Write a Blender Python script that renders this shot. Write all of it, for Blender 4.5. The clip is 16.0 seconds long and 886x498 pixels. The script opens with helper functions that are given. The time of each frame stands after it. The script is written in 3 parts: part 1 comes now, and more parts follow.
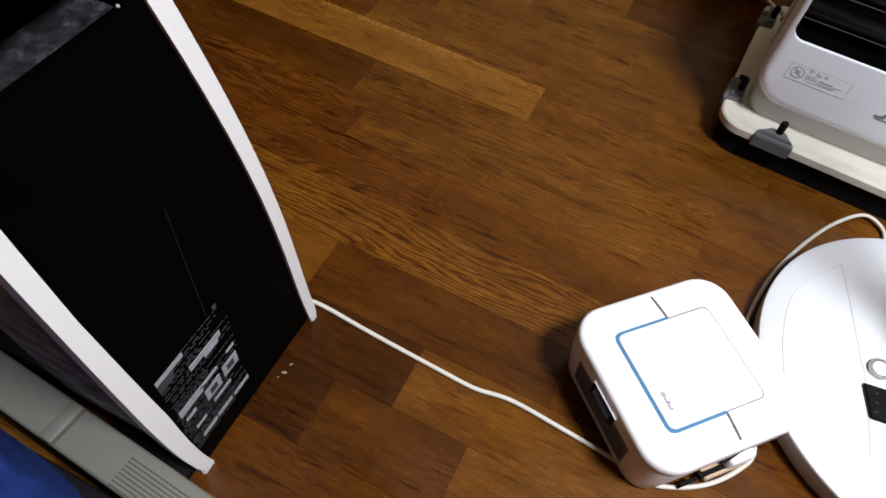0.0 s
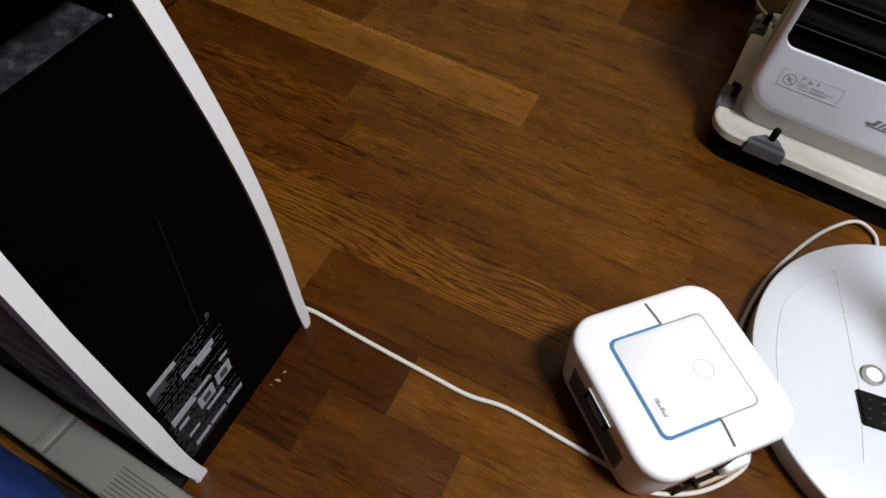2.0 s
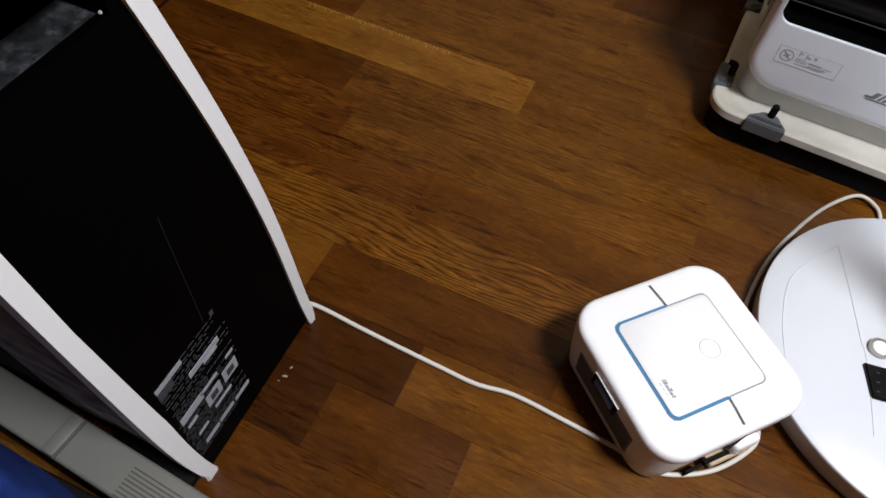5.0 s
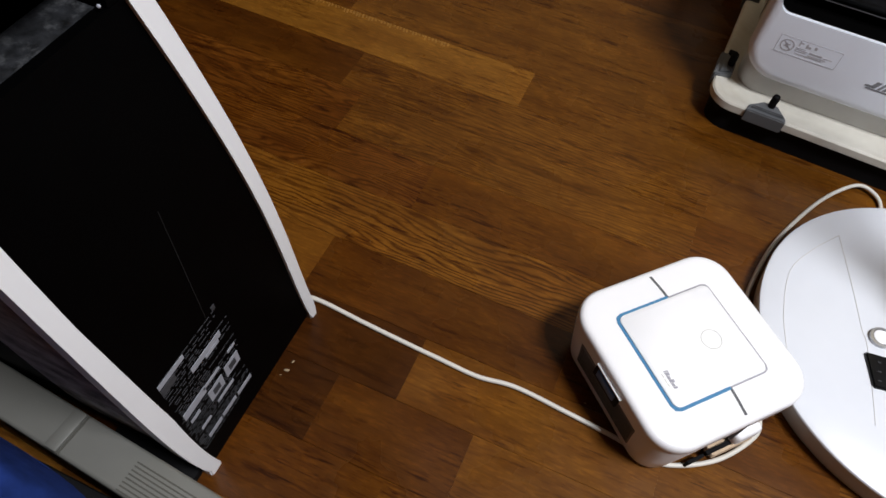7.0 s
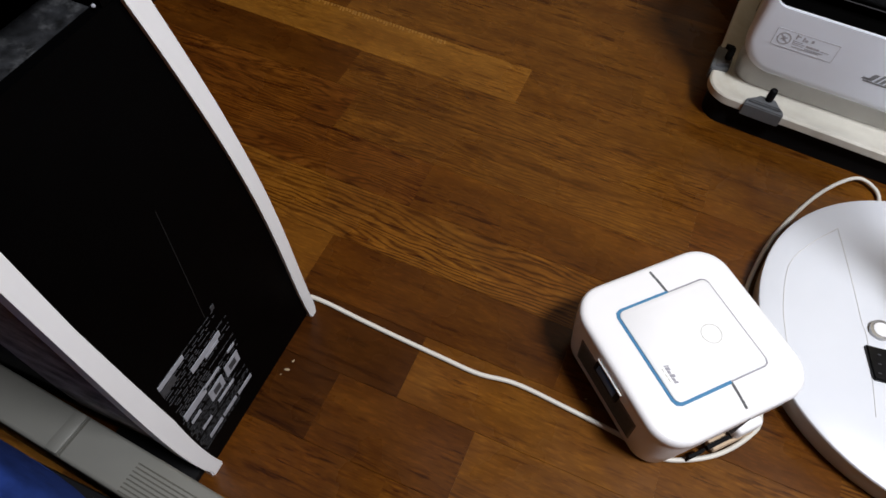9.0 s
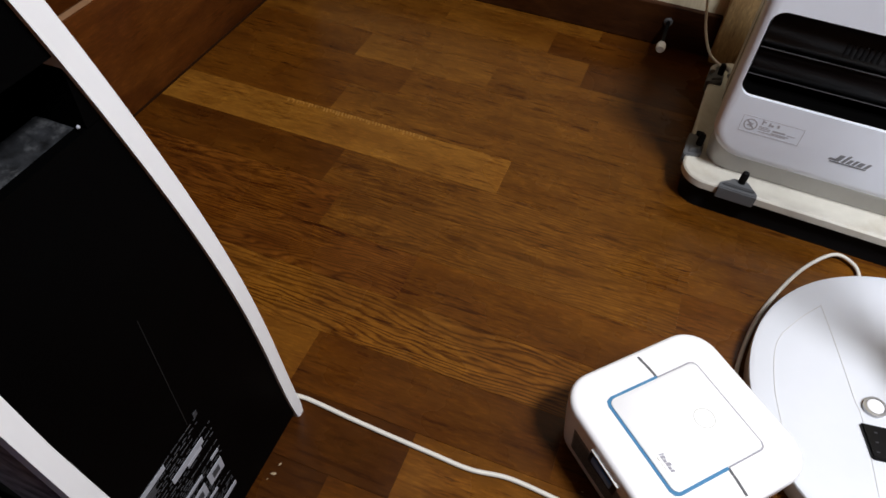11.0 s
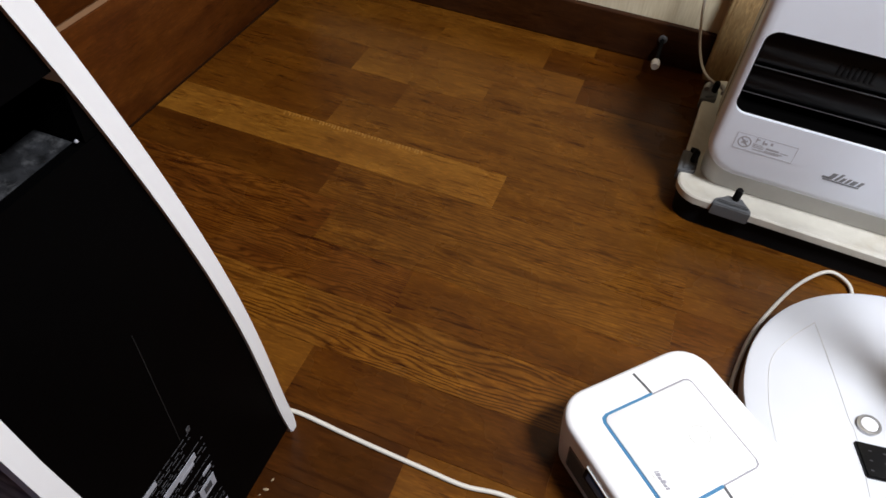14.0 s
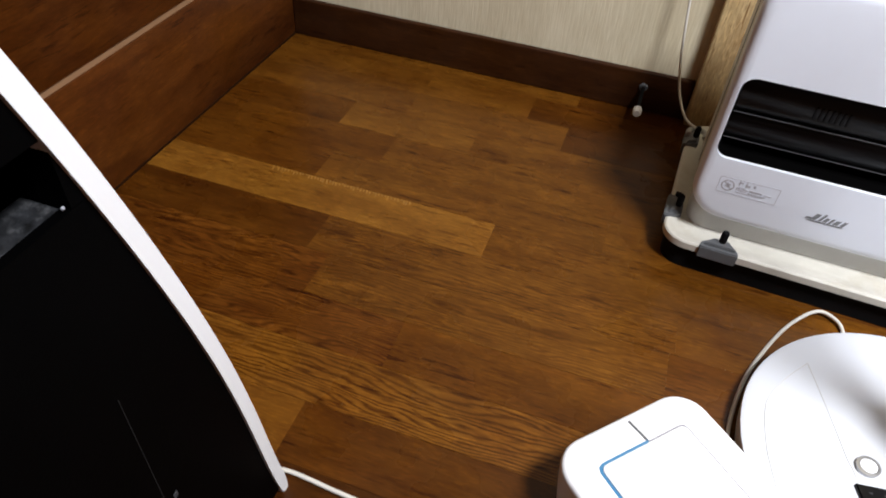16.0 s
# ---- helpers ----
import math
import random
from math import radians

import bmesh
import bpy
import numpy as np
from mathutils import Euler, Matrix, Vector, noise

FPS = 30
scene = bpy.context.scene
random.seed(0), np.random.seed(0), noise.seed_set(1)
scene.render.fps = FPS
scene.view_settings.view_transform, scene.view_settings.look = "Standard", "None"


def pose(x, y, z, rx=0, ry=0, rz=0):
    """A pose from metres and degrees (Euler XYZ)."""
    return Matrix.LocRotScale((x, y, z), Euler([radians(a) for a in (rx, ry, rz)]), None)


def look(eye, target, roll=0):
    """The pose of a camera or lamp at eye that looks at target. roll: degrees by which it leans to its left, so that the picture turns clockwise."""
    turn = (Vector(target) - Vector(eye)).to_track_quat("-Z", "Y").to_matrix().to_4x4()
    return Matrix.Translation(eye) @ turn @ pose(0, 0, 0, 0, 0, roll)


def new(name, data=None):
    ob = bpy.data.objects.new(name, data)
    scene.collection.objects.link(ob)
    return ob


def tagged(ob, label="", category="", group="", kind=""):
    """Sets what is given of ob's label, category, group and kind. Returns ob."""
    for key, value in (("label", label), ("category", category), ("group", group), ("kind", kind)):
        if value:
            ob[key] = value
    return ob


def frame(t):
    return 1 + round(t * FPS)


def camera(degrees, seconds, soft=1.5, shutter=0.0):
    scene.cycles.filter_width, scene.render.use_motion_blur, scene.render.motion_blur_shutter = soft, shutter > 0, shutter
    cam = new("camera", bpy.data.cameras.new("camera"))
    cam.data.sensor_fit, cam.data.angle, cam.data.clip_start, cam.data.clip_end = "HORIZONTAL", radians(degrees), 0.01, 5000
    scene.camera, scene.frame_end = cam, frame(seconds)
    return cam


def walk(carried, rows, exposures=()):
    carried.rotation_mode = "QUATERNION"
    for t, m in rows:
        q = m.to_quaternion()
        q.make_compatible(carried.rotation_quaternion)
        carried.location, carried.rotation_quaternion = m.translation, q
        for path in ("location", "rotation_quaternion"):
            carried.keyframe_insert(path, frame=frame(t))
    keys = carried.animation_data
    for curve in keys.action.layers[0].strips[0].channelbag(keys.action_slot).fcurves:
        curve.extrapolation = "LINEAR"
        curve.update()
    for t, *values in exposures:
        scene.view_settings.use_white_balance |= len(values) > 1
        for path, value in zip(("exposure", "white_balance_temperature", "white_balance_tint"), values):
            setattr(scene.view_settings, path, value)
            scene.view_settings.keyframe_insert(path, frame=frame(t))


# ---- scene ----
cam = camera(65.9, 16.0, soft=1.6, shutter=0.5)
PATH = [
    (0, (0.14, -0.696, 0.664), (-0.22, 0.396, -0.972), 9.5),
    (0.5, (0.141, -0.696, 0.666), (-0.202, 0.408, -0.967), 10.5),
    (1, (0.14, -0.695, 0.665), (-0.21, 0.411, -0.964), 10.1),
    (1.5, (0.143, -0.695, 0.665), (-0.211, 0.413, -0.961), 9.7),
    (2, (0.14, -0.694, 0.665), (-0.213, 0.415, -0.961), 9.9),
    (2.5, (0.141, -0.694, 0.666), (-0.214, 0.415, -0.96), 9.7),
    (3, (0.141, -0.695, 0.665), (-0.222, 0.413, -0.96), 8.5),
    (3.5, (0.14, -0.695, 0.665), (-0.246, 0.434, -0.941), 7.2),
    (4, (0.141, -0.695, 0.664), (-0.225, 0.423, -0.954), 7.7),
    (6.5, (0.141, -0.696, 0.661), (-0.201, 0.385, -0.987), 7.4),
    (7, (0.14, -0.696, 0.661), (-0.202, 0.382, -0.989), 7.3),
    (7.5, (0.141, -0.696, 0.66), (-0.206, 0.374, -0.994), 6.4),
    (8, (0.141, -0.696, 0.659), (-0.205, 0.372, -0.996), 6.3),
    (8.5, (0.141, -0.696, 0.66), (-0.202, 0.375, -0.994), 6.8),
    (9, (0.14, -0.696, 0.66), (-0.197, 0.379, -0.993), 6.8),
    (9.5, (0.14, -0.695, 0.66), (-0.195, 0.384, -0.991), 7.1),
    (10, (0.14, -0.694, 0.663), (-0.219, 0.455, -0.934), 6.1),
    (10.2, (0.144, -0.691, 0.667), (-0.245, 0.539, -0.861), 4.6),
    (12.5, (0.141, -0.691, 0.667), (-0.248, 0.593, -0.816), 5.1),
    (13, (0.141, -0.691, 0.668), (-0.243, 0.601, -0.81), 5.6),
    (13.5, (0.142, -0.691, 0.668), (-0.244, 0.603, -0.807), 5.4),
    (14, (0.14, -0.69, 0.668), (-0.246, 0.608, -0.804), 5.7),
    (14.5, (0.141, -0.69, 0.668), (-0.242, 0.609, -0.804), 5.6),
    (15, (0.14, -0.689, 0.668), (-0.243, 0.616, -0.798), 5.6),
    (15.5, (0.141, -0.689, 0.67), (-0.246, 0.645, -0.769), 5.4),
    (16, (0.141, -0.687, 0.672), (-0.261, 0.709, -0.703), 4.5),
]
walk(cam, [(t, look(eye, target, roll)) for t, eye, target, roll in PATH],
     exposures=[(0, 0.12), (0.5, -0.02), (1.0, -0.16), (1.5, -0.22), (9.5, -0.22), (10.2, -0.12), (12.5, -0.09), (13.0, -0.08), (13.5, 0.02), (14.5, 0.0), (15.0, -0.03), (15.5, 0.02), (16, 0.28)])

# ---- light: one round ceiling lamp over the middle of the room ----
LAMP = (1.04, -0.66, 2.28)
world = bpy.data.worlds.new("room_world")
world.use_nodes = True
world.node_tree.nodes["Background"].inputs[0].default_value = (0.9, 0.93, 1.0, 1)
world.node_tree.nodes["Background"].inputs[1].default_value = 0.02
scene.world = world
lamp_data = bpy.data.lights.new("ceiling_lamp", "AREA")
lamp_data.shape, lamp_data.size, lamp_data.energy, lamp_data.color = "DISK", 0.50, 83.0, (0.99, 1.0, 1.05)
lamp_ob = new("ceiling_lamp_light", lamp_data)
lamp_ob.matrix_world = look(LAMP, (LAMP[0], LAMP[1] + 0.001, 0))


# ---- materials ----
class Mat:
    """A node material with a few shorthands."""

    def __init__(self, name, rough=0.5, metal=0.0, spec=0.5):
        self.m = bpy.data.materials.new(name)
        self.m.use_nodes = True
        self.t = self.m.node_tree
        self.b = self.t.nodes["Principled BSDF"]
        self.b.inputs["Roughness"].default_value = rough
        self.b.inputs["Metallic"].default_value = metal
        self.b.inputs["Specular IOR Level"].default_value = spec

    def node(self, kind, **values):
        n = self.t.nodes.new(kind)
        for key, v in values.items():
            n.inputs[key.replace("_", " ")].default_value = v
        return n

    def link(self, a, out, b, into):
        self.t.links.new(a.outputs[out], b.inputs[into])

    def coords(self, scale=(1, 1, 1), shift=True):
        tc = self.t.nodes.new("ShaderNodeTexCoord")
        mp = self.t.nodes.new("ShaderNodeMapping")
        mp.inputs["Scale"].default_value = scale
        self.link(tc, "Object", mp, "Vector")
        if shift:
            info = self.t.nodes.new("ShaderNodeObjectInfo")
            mul = self.t.nodes.new("ShaderNodeMath")
            mul.operation = "MULTIPLY"
            mul.inputs[1].default_value = 37.0
            self.link(info, "Random", mul, 0)
            self.link(mul, 0, mp, "Location")
        return mp

    def ramp(self, source, out, stops):
        r = self.t.nodes.new("ShaderNodeValToRGB")
        e = r.color_ramp.elements
        while len(e) < len(stops):
            e.new(0.5)
        for el, (p, c) in zip(e, stops):
            el.position, el.color = p, (*c, 1)
        self.link(source, out, r, "Fac")
        return r

    def mix(self, a, b, fac, mode="MIX"):
        n = self.t.nodes.new("ShaderNodeMix")
        n.data_type, n.blend_type = "RGBA", mode
        for sock, v in ((6, a), (7, b), (0, fac)):
            if isinstance(v, tuple):
                if isinstance(v[0], (int, float)):
                    n.inputs[sock].default_value = (*v, 1)
                else:
                    self.t.links.new(v[0].outputs[v[1]], n.inputs[sock])
            else:
                n.inputs[sock].default_value = v
        return n

    def base(self, n, out):
        self.link(n, out, self.b, "Base Color")

    def bump(self, n, out, strength, distance=0.001):
        bp = self.node("ShaderNodeBump", Strength=strength, Distance=distance)
        self.link(n, out, bp, "Height")
        self.link(bp, "Normal", self.b, "Normal")


def plain(name, color, rough=0.45, vary=0.08, scale=30, bump=0.05, metal=0.0, spec=0.5, grime=None):
    """A plastic or paint: colour with faint blotches, fine relief, and dirt if given."""
    m = Mat(name, rough, metal, spec)
    mp = m.coords()
    big = m.node("ShaderNodeTexNoise", Scale=scale, Detail=4, Roughness=0.6)
    fine = m.node("ShaderNodeTexNoise", Scale=scale * 22, Detail=3)
    m.link(mp, 0, big, "Vector")
    m.link(mp, 0, fine, "Vector")
    lo = tuple(c * (1 - vary) for c in color)
    hi = tuple(min(1, c * (1 + vary * 0.6)) for c in color)
    r = m.ramp(big, "Fac", [(0.3, lo), (0.7, hi)])
    if grime:
        g = m.node("ShaderNodeTexNoise", Scale=scale * 0.55, Detail=6, Roughness=0.7)
        m.link(mp, 0, g, "Vector")
        mask = m.ramp(g, "Fac", [(0.52, (0, 0, 0)), (0.75, (0.6, 0.6, 0.6))])
        mx = m.mix((r, "Color"), grime, (mask, "Color"))
        m.base(mx, 2)
    else:
        m.base(r, "Color")
    if bump:
        m.bump(fine, "Fac", bump, 0.0006)
    return m.m


def wood(name, pale, dark, streak=0.5, wave=0.0, rough=0.26, along=0, figure=(150, 13.0)):
    """Varnished wood with the grain along one axis of the piece: fine pores, broad streaks, and flame figure if wave is given."""
    m = Mat(name, rough, spec=0.2)
    wide = [16, 16, 16]
    wide[along] = 1.7
    mp2 = m.coords(tuple(wide))
    broad = m.node("ShaderNodeTexNoise", Scale=1.5, Detail=4, Roughness=0.55, Distortion=0.6)
    m.link(mp2, 0, broad, "Vector")
    out = m.ramp(broad, "Fac", [(0.28, dark), (0.72, pale)])
    out_socket = "Color"
    # short dark pores that come in drifts along the grain
    drift = [24, 24, 24]
    drift[along] = 4.0
    mpd = m.coords(tuple(drift))
    drifts = m.node("ShaderNodeTexNoise", Scale=1.0, Detail=3, Roughness=0.6, Distortion=0.4)
    m.link(mpd, 0, drifts, "Vector")
    for across, length, low, high, tint, amount in ((420, 40, 0.38, 0.50, (0.46, 0.34, 0.25), streak + 0.1), (200, 20, 0.36, 0.43, (0.36, 0.25, 0.17), 0.9)):
        fine = [across, across, across]
        fine[along] = length
        mpf = m.coords(tuple(fine))
        pores = m.node("ShaderNodeTexNoise", Scale=1.0, Detail=3, Roughness=0.6, Distortion=0.25)
        m.link(mpf, 0, pores, "Vector")
        ticks = m.ramp(pores, "Fac", [(low, tint), (high, (1, 1, 1))])
        where = m.ramp(drifts, "Fac", [(0.42, (amount * 0.2,) * 3), (0.60, (amount,) * 3)])
        out = m.mix((out, out_socket), (ticks, "Color"), (where, "Color"), "MULTIPLY")
        out_socket = 2
    height = pores
    cl = [34, 34, 34]
    cl[along] = 9
    mpc = m.coords(tuple(cl))
    knots = m.node("ShaderNodeTexNoise", Scale=1.0, Detail=8, Roughness=0.78, Distortion=0.8)
    m.link(mpc, 0, knots, "Vector")
    kr = m.ramp(knots, "Fac", [(0.28, (0.22, 0.17, 0.13)), (0.37, (1, 1, 1))])
    out = m.mix((out, 2), (kr, "Color"), 0.6, "MULTIPLY")
    mo = [26, 26, 26]
    mo[along] = 9
    mpm = m.coords(tuple(mo))
    mottle = m.node("ShaderNodeTexNoise", Scale=1.0, Detail=6, Roughness=0.7)
    m.link(mpm, 0, mottle, "Vector")
    mr = m.ramp(mottle, "Fac", [(0.30, (0.70, 0.62, 0.54)), (0.50, (0.97, 0.97, 0.97)), (0.72, (1.26, 1.28, 1.30))])
    out = m.mix((out, 2), (mr, "Color"), 0.85, "MULTIPLY")
    sp = [320, 320, 320]
    sp[along] = 70
    mps = m.coords(tuple(sp))
    specks = m.node("ShaderNodeTexNoise", Scale=1.0, Detail=2, Roughness=0.5)
    m.link(mps, 0, specks, "Vector")
    pr = m.ramp(specks, "Fac", [(0.50, (0.94, 0.93, 0.92)), (0.68, (1.30, 1.30, 1.25))])
    out = m.mix((out, 2), (pr, "Color"), 0.8, "MULTIPLY")
    if wave:
        # rings: lines along the board, bent by a slow noise
        lines_per_metre, bend = figure
        slow_scale = [15, 15, 15]
        slow_scale[along] = 2.6
        mp3 = m.coords(tuple(slow_scale))
        wn = m.node("ShaderNodeTexNoise", Scale=1.0, Detail=4, Roughness=0.52)
        m.link(mp3, 0, wn, "Vector")
        plain_mp = m.coords((1, 1, 1))
        axes = m.t.nodes.new("ShaderNodeSeparateXYZ")
        m.link(plain_mp, 0, axes, 0)
        across = m.t.nodes.new("ShaderNodeMath")
        across.operation = "MULTIPLY"
        across.inputs[1].default_value = lines_per_metre
        m.link(axes, 0 if along else 1, across, 0)
        ring = m.t.nodes.new("ShaderNodeMath")
        ring.operation = "MULTIPLY_ADD"
        ring.inputs[1].default_value = bend
        m.link(wn, "Fac", ring, 0)
        m.link(across, 0, ring, 2)
        fr = m.t.nodes.new("ShaderNodeMath")
        fr.operation = "PINGPONG"
        fr.inputs[1].default_value = 0.5
        m.link(ring, 0, fr, 0)
        rr = m.ramp(fr, 0, [(0.04, (0.26, 0.17, 0.11)), (0.32, (1, 1, 1))])
        # the figure comes in patches
        patch = m.node("ShaderNodeTexNoise", Scale=0.7, Detail=4, Roughness=0.6)
        m.link(mp3, 0, patch, "Vector")
        pf = m.ramp(patch, "Fac", [(0.30, (wave * 0.35,) * 3), (0.50, (wave,) * 3)])
        out = m.mix((out, 2), (rr, "Color"), (pf, "Color"), "MULTIPLY")
    # slow change of tone over the boards
    tc = m.t.nodes.new("ShaderNodeNewGeometry")
    slow = m.node("ShaderNodeTexNoise", Scale=7.0, Detail=7, Roughness=0.68)
    m.link(tc, "Position", slow, "Vector")
    sr = m.ramp(slow, "Fac", [(0.32, (0.72, 0.60, 0.48)), (0.50, (0.90, 0.86, 0.80)), (0.68, (1.04, 1.04, 1.0))])
    out = m.mix((out, 2), (sr, "Color"), 0.8, "MULTIPLY")
    m.base(out, 2)
    smear = m.node("ShaderNodeTexNoise", Scale=9.0, Detail=4)
    m.link(tc, "Position", smear, "Vector")
    ro = m.ramp(smear, "Fac", [(0.3, (rough * 0.8,) * 3), (0.75, (min(1, rough * 1.5),) * 3)])
    m.link(ro, "Color", m.b, "Roughness")
    m.bump(height, "Fac", 0.12, 0.0006)
    return m.m


OAK_PALE = wood("oak_pale", (0.2350, 0.1030, 0.0140), (0.1550, 0.0622, 0.0081), 0.45)
OAK_TAN = wood("oak_tan", (0.1780, 0.0737, 0.0095), (0.1220, 0.0460, 0.0054), 0.5)
OAK_MID = wood("oak_mid", (0.1500, 0.0584, 0.0067), (0.0990, 0.0354, 0.0040), 0.5)
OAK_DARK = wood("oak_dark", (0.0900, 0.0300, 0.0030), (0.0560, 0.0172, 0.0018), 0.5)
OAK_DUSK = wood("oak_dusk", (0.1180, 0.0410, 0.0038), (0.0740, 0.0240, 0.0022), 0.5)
# dark oak made darker still, with the shade at the tower foot in it
OAK_DARK_SHADED = wood("oak_dark_shaded", (0.0560, 0.0180, 0.0024), (0.0330, 0.0100, 0.0013), 0.45)
OAK_FLAME = wood("oak_flame", (0.1780, 0.0708, 0.0086), (0.1240, 0.0460, 0.0054), 0.5, wave=0.88, figure=(180, 17.0))
OAK_GRAIN = wood("oak_grain", (0.1560, 0.0610, 0.0070), (0.1020, 0.0365, 0.0042), 0.6, wave=0.50, figure=(200, 15.0))
OAK_STREAK = wood("oak_streak", (0.1320, 0.0450, 0.0054), (0.0860, 0.0268, 0.0032), 0.65, wave=0.70, figure=(160, 19.0))
JOINT = plain("joint_filler", (0.020, 0.007, 0.002), 0.9, spec=0.05)
PANEL_WOOD = wood("panel_wood", (0.122, 0.038, 0.006), (0.062, 0.016, 0.0022), 0.35, rough=0.4, along=1)
BASE_WOOD = wood("baseboard_wood", (0.046, 0.016, 0.004), (0.026, 0.008, 0.002), 0.35, rough=0.45)
GROOVE = plain("groove_tan", (0.30, 0.17, 0.09), 0.6)
POST_WOOD = wood("post_wood", (0.62, 0.48, 0.28), (0.48, 0.35, 0.18), 0.3, rough=0.5, along=2)
PLASTER = plain("ceiling_white", (0.78, 0.76, 0.72), 0.9)
BLACK = plain("black_plastic", (0.0006, 0.0006, 0.0007), 0.5, 0.25, 18, 0.25, spec=0.02)
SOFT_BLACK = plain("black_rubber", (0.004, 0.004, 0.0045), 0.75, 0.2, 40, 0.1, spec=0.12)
GLOSS_BLACK = plain("gloss_black", (0.0020, 0.0020, 0.0024), 0.30, 0.2, 20, 0.04, spec=0.22)
HOLLOW_BLACK = plain("hollow_black", (0.0008, 0.0008, 0.0008), 0.8, 0.2, 20, 0.04, spec=0.03)
DUSTY = plain("dusty_black", (0.014, 0.015, 0.017), 0.9, 0.8, 160, 0.6, spec=0.1, grime=(0.12, 0.125, 0.13))
WHITE = plain("white_plastic", (0.82, 0.83, 0.85), 0.32, 0.02, 12, 0.02)
TRIM_WHITE = plain("trim_white", (0.82, 0.84, 0.87), 0.38, 0.03, 12, 0.03)
HEATER_WHITE = plain("heater_white", (0.82, 0.87, 0.96), 0.38, 0.03, 8, 0.03)
PLINTH = plain("plinth_grey", (0.58, 0.58, 0.56), 0.5, 0.08, 18, 0.05)
CREAM = plain("aged_cream", (0.60, 0.585, 0.52), 0.4, 0.10, 22, 0.05, grime=(0.42, 0.37, 0.27))
RIM_GREY = plain("rim_grey", (0.46, 0.455, 0.42), 0.45, 0.06, 20, 0.03)
GREY = plain("clip_grey", (0.105, 0.112, 0.12), 0.55, 0.1, 40, 0.08)
CLIP_PALE = plain("clip_pale_grey", (0.34, 0.34, 0.33), 0.5, 0.08, 40, 0.05)
VENT_GREY = plain("vent_grey", (0.17, 0.172, 0.175), 0.6, 0.08, 60, 0.1)
SEAM = plain("seam_grey", (0.085, 0.088, 0.095), 0.6)
BLUE = plain("blue_line", (0.045, 0.19, 0.36), 0.4)
BUTTON_BLUE = plain("button_blue", (0.012, 0.11, 0.34), 0.35)
PAD = plain("mop_pad", (0.55, 0.42, 0.29), 0.95, 0.25, 90, 0.6, grime=(0.30, 0.18, 0.09))
CORD = plain("cord_white", (0.62, 0.60, 0.54), 0.45, 0.05, 50, 0.05)
LABEL = plain("label_print", (0.30, 0.315, 0.36), 0.6, 0.15, 120)
LABEL_DIM = plain("label_dim_print", (0.034, 0.036, 0.042), 0.7, 0.3, 200)
INK = plain("grey_ink", (0.42, 0.42, 0.46), 0.6, 0.15, 150)
SILVER = plain("logo_silver", (0.24, 0.25, 0.27), 0.4, 0.1, 80, metal=0.3)
SILVER_TRIM = plain("silver_ring", (0.42, 0.42, 0.42), 0.3, 0.05, 60, metal=0.8)
CLOTH = plain("blue_cloth", (0.012, 0.030, 0.145), 0.95, 0.35, 60, 0.8, spec=0.1)
BEIGE = plain("beige_plastic", (0.125, 0.125, 0.112), 0.5, 0.06, 14, 0.06)
BEIGE_DARK = plain("beige_slot", (0.060, 0.058, 0.048), 0.7)
DUST_SIDE = plain("dusty_side", (0.34, 0.32, 0.30), 0.95, 0.7, 40, 0.6, spec=0.1, grime=(0.62, 0.60, 0.57))
LID_SEAM = plain("lid_seam_grey", (0.30, 0.30, 0.34), 0.6)
SEAM_PALE = plain("seam_pale", (0.60, 0.60, 0.60), 0.5)
FAN_WHITE = plain("fan_white", (0.66, 0.69, 0.74), 0.35, 0.03, 9, 0.02)
LIP = plain("lip_grey", (0.05, 0.05, 0.052), 0.5)
GREY_DARK = plain("scratch_grey", (0.0022, 0.0022, 0.0024), 0.8)
CRUMB = plain("crumb", (0.27, 0.20, 0.12), 0.9)


def wallpaper():
    m = Mat("wallpaper_beige", 0.85, spec=0.2)
    mp = m.coords((140, 140, 9), shift=False)
    n = m.node("ShaderNodeTexNoise", Scale=2.2, Detail=5, Roughness=0.6)
    m.link(mp, 0, n, "Vector")
    mp2 = m.coords((5, 5, 2), shift=False)
    n2 = m.node("ShaderNodeTexNoise", Scale=2.0, Detail=4)
    m.link(mp2, 0, n2, "Vector")
    a = m.ramp(n, "Fac", [(0.3, (0.60, 0.53, 0.37)), (0.7, (0.74, 0.68, 0.51))])
    b = m.ramp(n2, "Fac", [(0.3, (0.82, 0.80, 0.76)), (0.7, (1, 1, 1))])
    m.base(m.mix((a, "Color"), (b, "Color"), 0.7, "MULTIPLY"), 2)
    m.bump(n, "Fac", 0.5, 0.001)
    return m.m


PAPER = wallpaper()


# ---- mesh helpers ----
def part(name, bm, material, parent=None, label="", smooth=True):
    bmesh.ops.recalc_face_normals(bm, faces=bm.faces[:])
    me = bpy.data.meshes.new(name)
    bm.to_mesh(me)
    bm.free()
    me.materials.append(material)
    if smooth:
        me.shade_smooth()
        me.set_sharp_from_angle(angle=radians(38))
    ob = new(name, me)
    if parent is not None:
        ob.parent = parent
    if label:
        ob["label"] = label
    return ob


def thing(name, label, category, m=None, group="", kind=""):
    e = new(name)
    if m is not None:
        e.matrix_basis = m
    return tagged(e, label, category, group, kind)


def box(bm, lo, hi, bevel=0.0, seg=2):
    made = bmesh.ops.create_cube(bm, size=1)["verts"]
    for v in made:
        v.co = Vector([lo[n] + (v.co[n] + 0.5) * (hi[n] - lo[n]) for n in range(3)])
    if bevel:
        edges = list({e for v in made for e in v.link_edges})
        bmesh.ops.bevel(bm, geom=edges, offset=bevel, segments=seg, profile=0.5, affect="EDGES")
    return bm


